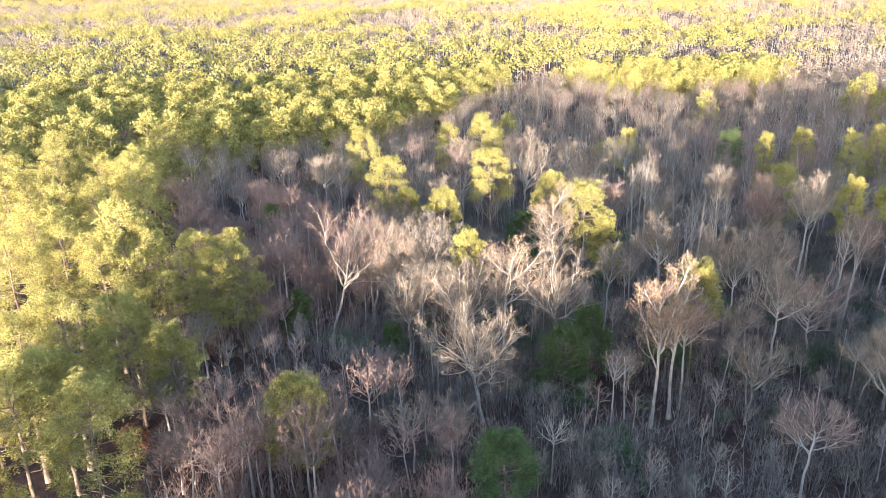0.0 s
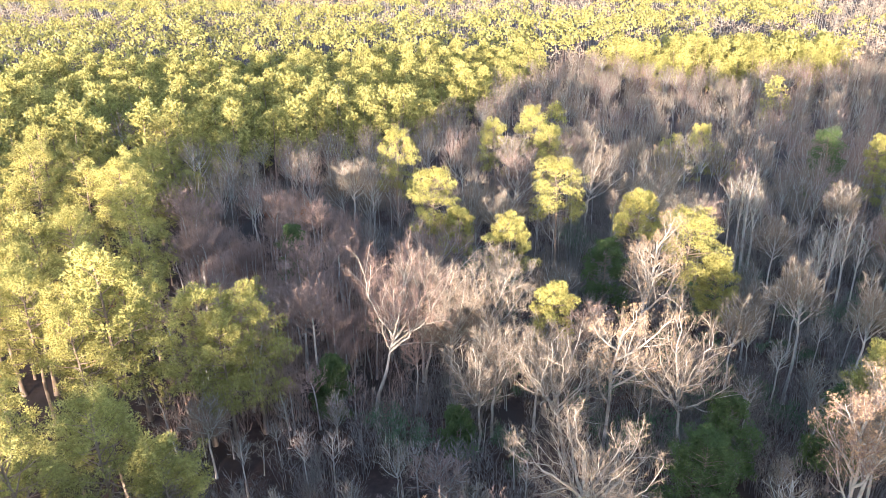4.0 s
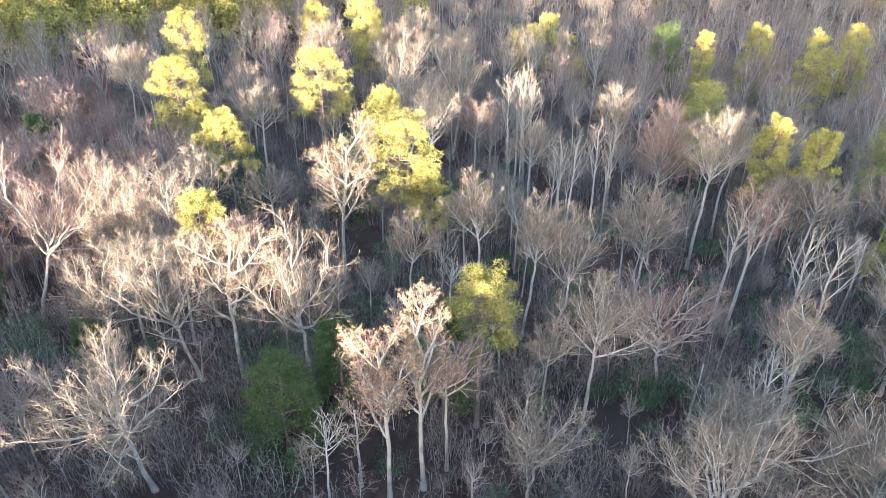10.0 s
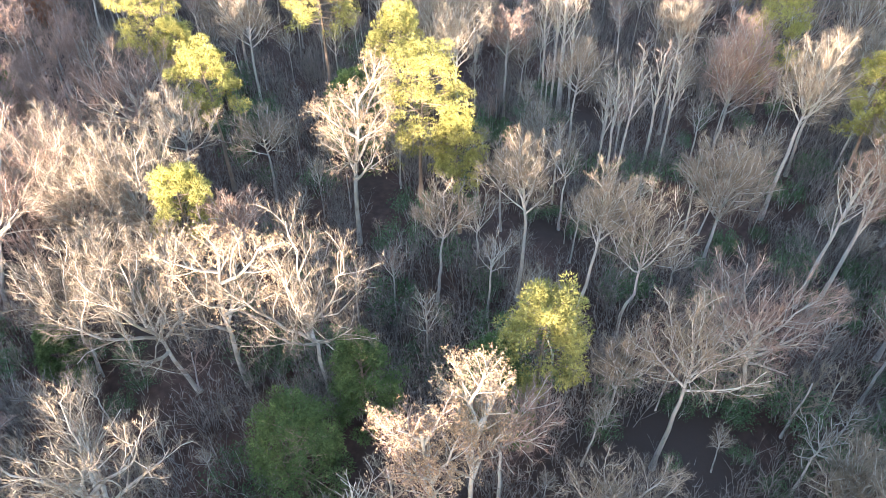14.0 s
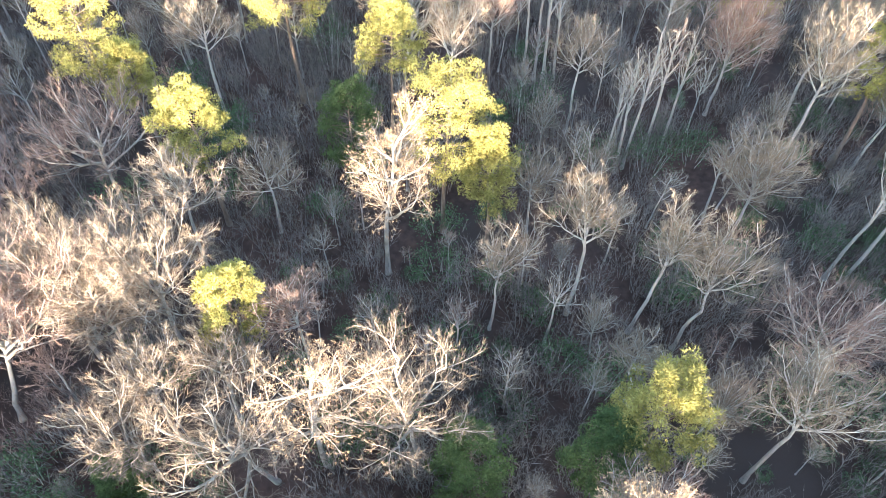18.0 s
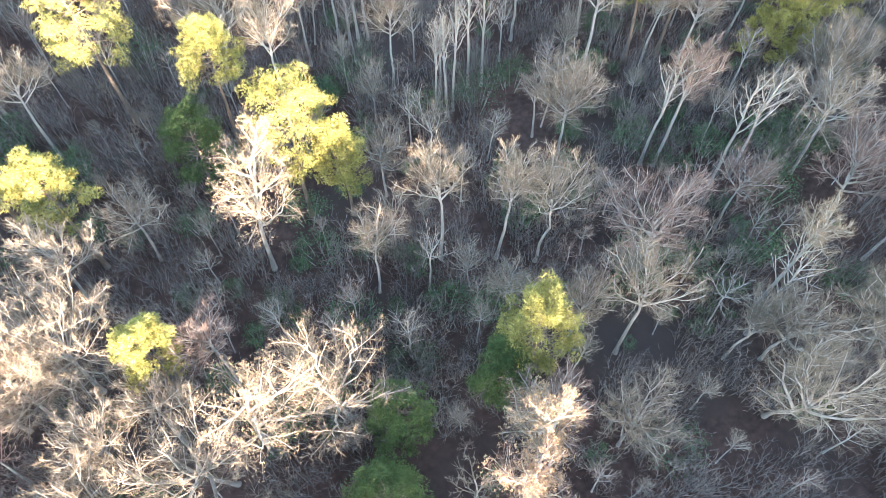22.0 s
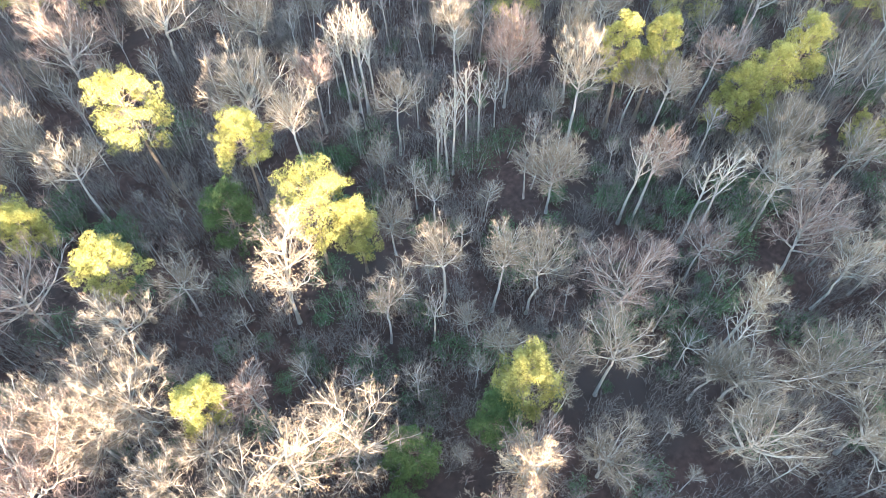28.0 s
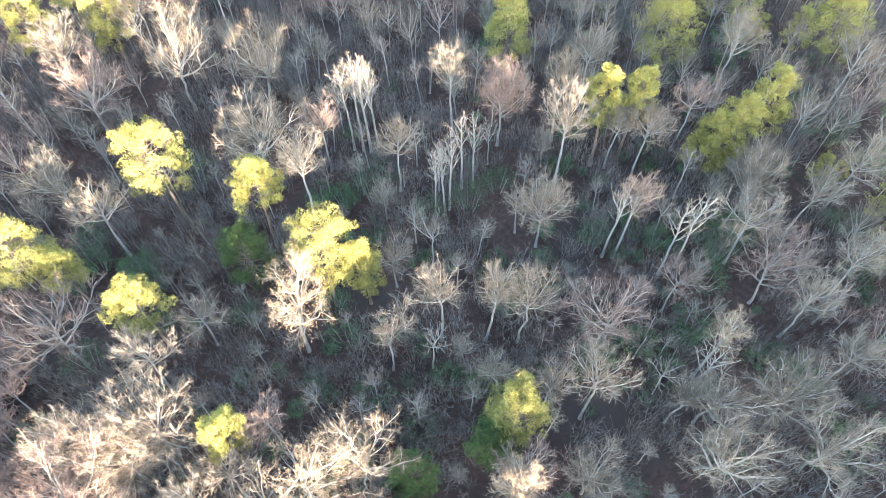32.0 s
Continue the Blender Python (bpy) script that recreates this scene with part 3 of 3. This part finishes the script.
pine(-48.5, 173.0, 25, 5.2, 0.6)
pine(-46.0, 141.0, 26, 5.5, 0.55)
pine(-68.4, 183.9, 26, 5.5, 0.5)
pine(-55.1, 131.2, 26, 5, 0.5)
pine(-47.4, 122.1, 25.5, 5, 0.5)
pine(-52.6, 114.5, 26, 5, 0.5)
pine(-24.7, 93.0, 18.5, 4.2, 0.40)
pine(-40.0, 83.1, 26, 5, 0.5)
pine(-38.0, 74.5, 24, 5, 0.4)
pine(-35.2, 79.9, 23, 4.5, 0.4)
shrub(64.7, 141.4, 9, 4.2)
shrub(76.7, 129.0, 6, 4)
shrub(69.8, 131.8, 5, 3.5)
shrub(43.6, 101.7, 5, 3.6)
shrub(9.7, 144.0, 6, 4.5)
shrub(-0.6, 137.4, 6, 4)
shrub(87.7, 108.7, 6, 3.4)
shrub(43.5, 121.1, 5, 4)
shrub(45.6, 127.2, 5, 3.5)
shrub(33.7, 134.5, 5, 3)
shrub(51.7, 105.4, 5, 3)
shrub(54.8, 101.0, 7, 3)
shrub(75.0, 70.0, 5, 4)
shrub(75.5, 95.5, 5, 4)
shrub(96.1, 90.5, 5, 4)
shrub(91.7, 75.6, 5, 4)
shrub(27.3, 105.4, 6, 4)
shrub(41.4, 165.2, 9, 3.6)
shrub(122.7, 82.4, 6, 4)
shrub(84.5, 86.7, 5, 3)
shrub(24.8, 154.6, 5, 3.5)
shrub(83.5, 128.8, 5, 3.5)
shrub(59.2, 75.7, 6, 4)
shrub(0.9, 105.3, 8, 3.5)
shrub(-1.7, 110.7, 7, 3)
shrub(31.4, 84.9, 7, 4)
shrub(26.0, 91.3, 5, 4)
shrub(72.2, 92.7, 5, 4)
shrub(101.6, 92.8, 7, 4)
leafy(-15.8, 191.2, 9, 2.2)
leafy(-29.2, 84.8, 9, 2.2)
leafy(-20.4, 197.3, 9, 2.4)
leafy(-23.1, 197.8, 8, 2)
leafy(-16.1, 201.6, 9, 2.2)
leafy(-45.2, 151.5, 9, 2.4)
bare(-29.6, 145.2, 13.5, 6.5, 'dome')

# ---- the rest of the wood, by its stands ----
wood = np.random.default_rng(7)


def patch(x, y, scale=38.0, offset=0.0):
    return noise.noise(Vector((x / scale + offset, y / scale, offset)))


def far_edge(x):
    """Where the far pine wood begins, seen along y."""
    return float(np.interp(x, [-60, -30, 0, 20, 45, 67, 100, 143, 175], [215, 233, 244, 262, 297, 336, 385, 434, 462]))


def stand_kind(x, y):
    """Which stand a place belongs to: the pine wood, the young growth, or the hardwoods."""
    edge = -8 - 0.16 * (y - 55)
    # unseen ground behind the start: pines added for shade, left side open for sun
    if y < 36:
        if y < -45:
            return "pine" if x - 0.374 * (y + 58) > -59 else "open"
        return "open" if not -4 < x < 80 else "pine" if -6 < x < 60 and y > -5 and patch(x, y, 13, 8.8) > -0.12 else "bare"
    # unseen strip on the left, kept open so the sun reaches the pines
    if x < -26 - 0.3 * y and y < 160:
        return "open"
    if y < far_edge(x) + 16 * patch(x, y, 13, 1.1) + 10 * patch(x, y, 30, 7.1):
        if x < edge - 12 - 5 * patch(x, y, 20):
            return "pine"
        if x < edge + 22 and (y < 85 or 114 < y < 190):
            return "young"
        if ((x - 185) / 60) ** 2 + ((y - 375) / 42) ** 2 < 1 + patch(x, y, 20, 3.9):
            return "pine"
        if patch(x, y, 30, 3.3) > 0.36 and (x > 125 or 198 < y < 250) and x > 25:
            return "pine"
        return "bare"
    if x < 230 and y < 600 + 120 * patch(x, y, 90):
        return "pine" if patch(x, y, 26, 9.1) + 0.5 * patch(x, y, 9, 4.1) < 0.33 else "bare"
    return "pine" if patch(x, y, 80, 5.7) + 0.5 * patch(x, y, 25, 2.9) > 0.12 else "bare"


def free(x, y, gap):
    return all((x - a) ** 2 + (y - b) ** 2 > (gap + 0.45 * c) ** 2 for a, b, c in taken)


kits = {}


def again(key, make, x, y, size):
    """Another tree of a kind that has been made already, turned and scaled."""
    turn = wood.random() * 6.28
    lean = (wood.normal(0, 0.035), wood.normal(0, 0.035))
    if key not in kits:
        kits[key] = make()
        stand(kits[key], x, y, turn, size, lean)
    else:
        copy_thing(kits[key], footing(x, y, turn, size, lean))


spots = []
for gxi in np.arange(-125, 190, 7.0):
    for gyi in np.arange(-116, 232, 7.0):
        spots.append((gxi + wood.uniform(-2.6, 2.6), gyi + wood.uniform(-2.6, 2.6)))
spots.sort(key=lambda p: (p[0] - 40) ** 2 + (p[1] - 110) ** 2)
count = dict(bare=0, pine=0, young=0)
rest = []
FILL = ["vase", "tall", "tall", "vase", "vase", "tall", "fork", "dome"]
for x, y in spots:
    kind = stand_kind(x, y)
    if kind == "open":
        if abs(x) < 100 and y > 30:
            rest.append((x, y, kind))
        continue
    if not free(x, y, 2.2 if kind != "pine" else 2.0):
        continue
    seen = (abs(math.atan2(x, max(y, 1)) - 0.15) < 0.72 and y > 40) or (x > -12 and y > 36)
    if kind == "bare" and count["bare"] < 206 and seen:
        i = int(wood.integers(8))
        again(("bare", i), lambda: bare_tree("bare_tree", 40 + i, 18.5, 3.1 + 0.4 * (i % 3), FILL[i], LABELS[FILL[i]], "tree", "leafless hardwood trees", 0.75, twigs=4), x, y, wood.uniform(0.5, 0.8) if 0 < x < 60 and 66 < y < 165 else wood.uniform(0.65, 0.9) if x < 100 and y < 115 else wood.uniform(1.0, 1.2))
    elif kind == "pine" and count["pine"] < 240 and seen:
        i = int(wood.integers(6))
        again(("pine", i), lambda: pine_tree("pine_tree", 80 + i, 23.5, 4.9 + 0.3 * (i % 3), 0.30 + 0.04 * i, "tall pine with a yellow-green sunlit crown", "pine trees", detail=0.65), x, y, wood.uniform(0.40, 0.55) if y < 70 else wood.uniform(0.58, 0.76) if y < 112 else wood.uniform(0.66, 1.14) if x < 40 else wood.uniform(0.75, 0.95))
    elif kind == "young" and seen:
        i = int(wood.integers(4))
        again(("young", i), lambda: bare_tree("young_tree", 60 + i, 10.0, 2.8, "vase", "young leafless tree with reddish twigs", "tree", "young leafless trees", 0.55, RED_TWIG, 6, False), x, y, wood.uniform(0.9, 1.6) if y > 114 else wood.uniform(0.7, 1.25))
    else:
        rest.append((x, y, kind))
        continue
    count[kind] += 1

# close young growth in the gap beside the pines
for step in range(900):
    x, y = wood.uniform(-45, 16), wood.uniform(48, 200)
    if count["young"] < 240 and stand_kind(x, y) == "young" and free(x, y, 1.0):
        i = int(wood.integers(4))
        again(("young", i), None, x, y, wood.uniform(0.6, 1.3))
        count["young"] += 1

# thin saplings and bushes between the trunks
low = dict(sapling=0, bush=0)
for step in range(2600):
    x, y = wood.uniform(-45, 160), wood.uniform(45, 205)
    if math.atan2(x, y) < -0.53 or x > 60 + 1.3 * (y - 20):
        continue
    if wood.random() < 0.6:
        if low["sapling"] < 290:
            i = int(wood.integers(5))
            again(("sapling", i), lambda: bare_tree("sapling", 90 + i, 8.0, 2.2, "sapling", LABELS["sapling"], "sapling", "leafless saplings", 0.5, RED_TWIG if i % 2 else TWIG, 5, False), x, y, wood.uniform(0.6, 1.35))
            low["sapling"] += 1
    elif low["bush"] < 270 and x > 8 and y < 165 and patch(x, y, 14, 2.2) > 0.0:
        i = int(wood.integers(5))
        again(("bush", i), lambda: shrub_thing("evergreen_bush", 70 + i, 4.2, 2.7), x, y, wood.uniform(0.55, 1.2))
        low["bush"] += 1


def spread(v, f, places):
    """Many turned and scaled copies of one shape in one array."""
    v = v.reshape(-1, 3)
    p = np.array(places)
    c, s, k = np.cos(p[:, 3]), np.sin(p[:, 3]), p[:, 4]
    x = (v[None, :, 0] * c[:, None] - v[None, :, 1] * s[:, None]) * k[:, None] + p[:, 0:1]
    y = (v[None, :, 0] * s[:, None] + v[None, :, 1] * c[:, None]) * k[:, None] + p[:, 1:2]
    z = v[None, :, 2] * k[:, None] + p[:, 2:3]
    return np.stack([x, y, z], -1).reshape(-1, 3), (f[None] + np.arange(len(p))[:, None, None] * len(v)).reshape(-1, f.shape[1])


# ---- brush: low grey thickets between the trunks ----
def thicket(seed):
    """A clump of thin stems, 3 to 6 m high, that fork into fine upright twigs."""
    g = np.random.default_rng(seed)
    n = 8
    az, out = np.arange(n) * 2.4, 0.5 + 1.5 * g.random(n)
    foot = np.stack([np.cos(az) * 0.5, np.sin(az) * 0.5, np.full(n, -0.1)], 1)
    tip = np.stack([np.cos(az) * out, np.sin(az) * out, 3.0 + 2.6 * g.random(n)], 1)
    path = np.stack([foot + (tip - foot) * q + g.normal(0, 0.16, (n, 3)) * (q > 0) for q in (0, 0.5, 1)], 1)
    rad = np.broadcast_to(np.array([0.045, 0.032, 0.015]), (n, 3))
    L, R = grow(g, path, rad, 7, 0.2, 1.0, 0.34, 38, 0.35, 2)
    T, RT = grow(g, L, R, 2, 0.1, 1.0, 0.6, 38, 0.3, 2)
    return [spikes(path[:, 0], path[:, 1], 0.045), spikes(path[:, 1], path[:, 2], 0.032), blades(g, L[:, 0], L[:, 1], 0.028), blades(g, T[:, 0], T[:, 1], 0.022)]


brush = [[], [], []]
while sum(len(b) for b in brush) < 4800:
    x, y = wood.uniform(-50, 185), wood.uniform(42, 225)
    kind = stand_kind(x, y)
    if math.atan2(x, y) > -0.55 and x < 60 + 1.3 * (y - 20) and kind not in ("pine", "open") and patch(x, y, 9, 6.6) > -0.25:
        which = 2 if kind == "young" else int(wood.integers(2))
        brush[which].append((x, y, float(ground_z(x, y)), wood.random() * 6.28, wood.uniform(0.5, 1.5)))
root = tagged(new("brush"), "grey leafless brush thickets on the forest floor", "brush", kind="stuff")
for i in range(3):
    tagged(part("thicket", mesh("thicket", [spread(*c, brush[i]) for c in thicket(3 + i)], (BRUSH, BRUSH, RED_TWIG)[i]), root), kind="stuff")


# ---- the woods further off, joined ----
def far_bare(seed, detail):
    s = bare_shapes(seed, 18.5, 4.2, "vase" if seed % 2 else "dome", detail, 2)
    T, RT = s["twigs"]
    wood_part = [tubes(s["trunk"][0][:, [0, 3, 7]], s["trunk"][1][:, [0, 3, 7]] * 0.55, 3), tubes(s["limbs"][0][:, [0, 3, 7]], s["limbs"][1][:, [0, 3, 7]] * 0.8, 3)]
    L2, R2 = s["branches"]
    L3, R3 = s["branchlets"]
    return wood_part, [spikes(L2[:, 0], L2[:, -1], R2[:, 0]), spikes(L3[:, 0], L3[:, -1], R3[:, 0] * 1.3), blades(s["g"], T[:, 0], T[:, 1], RT[:, :1] * 2.2)]


def far_pine(seed, count, length, width):
    g, trunk, limbs, branches, tips = pine_shapes(seed, 22.0, 5.3, 0.32, 0.6)
    return [tubes(*trunk, 4)], [tufts(g, tips, 0.95, count, length, width, 0.75)]


for gxi in np.arange(-260, 330, 8.0):
    for gyi in np.arange(232, 400, 8.0):
        x, y = gxi + wood.uniform(-3.2, 3.2), gyi + wood.uniform(-3.2, 3.2)
        if abs(math.atan2(x, y) - 0.15) < 0.66:
            rest.append((x, y, stand_kind(x, y)))
woody = {"pine": [], "bare": []}
leafy = {"pine": [], "bare": []}
# pines with y below 36 are out of view, added to cast shade
for kind, make in (("bare", lambda i: far_bare(20 + i, 0.24)), ("pine", lambda i: far_pine(30 + i, 8, 0.8, 0.24))):
    for i in range(3):
        places = [(x, y, float(ground_z(x, y)), wood.random() * 6.28, wood.uniform(0.25, 0.5) if k == "open" else wood.uniform(0.7, 1.2) if kind == "bare" else wood.uniform(1.0, 1.2) if y < -45 else wood.uniform(0.55, 0.72) if y < 36 else wood.uniform(0.75, 1.12)) for j, (x, y, k) in enumerate(rest) if (k == kind or (k in ("young", "open") and kind == "bare")) and j % 3 == i]
        a, b = make(i)
        woody[kind] += [spread(*c, places) for c in a]
        leafy[kind] += [spread(*c, places) for c in b]
for kind, bark, leaf, words in (("bare", BARK, TWIG, "grey leafless hardwoods further off in the wood"), ("pine", PINE_BARK, NEEDLES, "yellow-green pine crowns further off, and unseen pines added behind the start for shade")):
    root = tagged(new("far_" + kind + "_wood"), words, "woods", kind="stuff")
    tagged(part("trunks", mesh("trunks", woody[kind], bark), root), kind="stuff")
    third = len(leafy[kind]) * 2 // 3
    tagged(part("crowns", mesh("crowns", leafy[kind][:third], leaf, kind == "bare"), root), kind="stuff")
    tagged(part("crowns", mesh("crowns", leafy[kind][third:], RED_TWIG if kind == "bare" else leaf, kind == "bare"), root), kind="stuff")

# the horizon's woods, as crowns alone on thin trunks
places = {"pine": [], "bare": []}
ring = 400.0
while ring < 2300:
    step = 7.5 + ring * 0.006
    for a in np.arange(-0.56, 0.86, step / ring):
        b, d = a + wood.uniform(-0.4, 0.4) * step / ring, ring + wood.uniform(-0.5, 0.5) * step
        x, y = d * math.sin(b), d * math.cos(b)
        kind = stand_kind(x, y)
        places[kind].append((x, y, float(ground_z(x, y)), wood.random() * 6.28, wood.uniform(0.85, 1.3) * (1 + ring / 4000)))
    ring += step
for kind, bark, leaf in (("pine", PINE_BARK, NEEDLES), ("bare", BARK, TWIG)):
    g = np.random.default_rng(5)
    n = 9
    az = np.arange(n) * 2.4
    rr = 3.4 * np.sqrt((np.arange(n) + 0.5) / n)
    c = np.stack([np.cos(az) * rr, np.sin(az) * rr, (18.5 if kind == "pine" else 15.5) - rr * rr * 0.35], 1)
    crown = tufts(g, c, 1.35, 7 if kind == "pine" else 6, 1.0, 0.5 if kind == "pine" else 0.22, 0.8)
    A = np.zeros((1, 3))
    stem = spikes(A, A + np.array([[0, 0, 19.0]]), 0.16)
    root = tagged(new("horizon_" + kind + "_wood"), "distant pine woods to the horizon" if kind == "pine" else "distant leafless woods to the horizon", "woods", kind="stuff")
    tagged(part("trunks", mesh("trunks", [spread(*stem, places[kind])], bark), root), kind="stuff")
    tagged(part("crowns", mesh("crowns", [spread(*crown, places[kind])], leaf, False), root), kind="stuff")
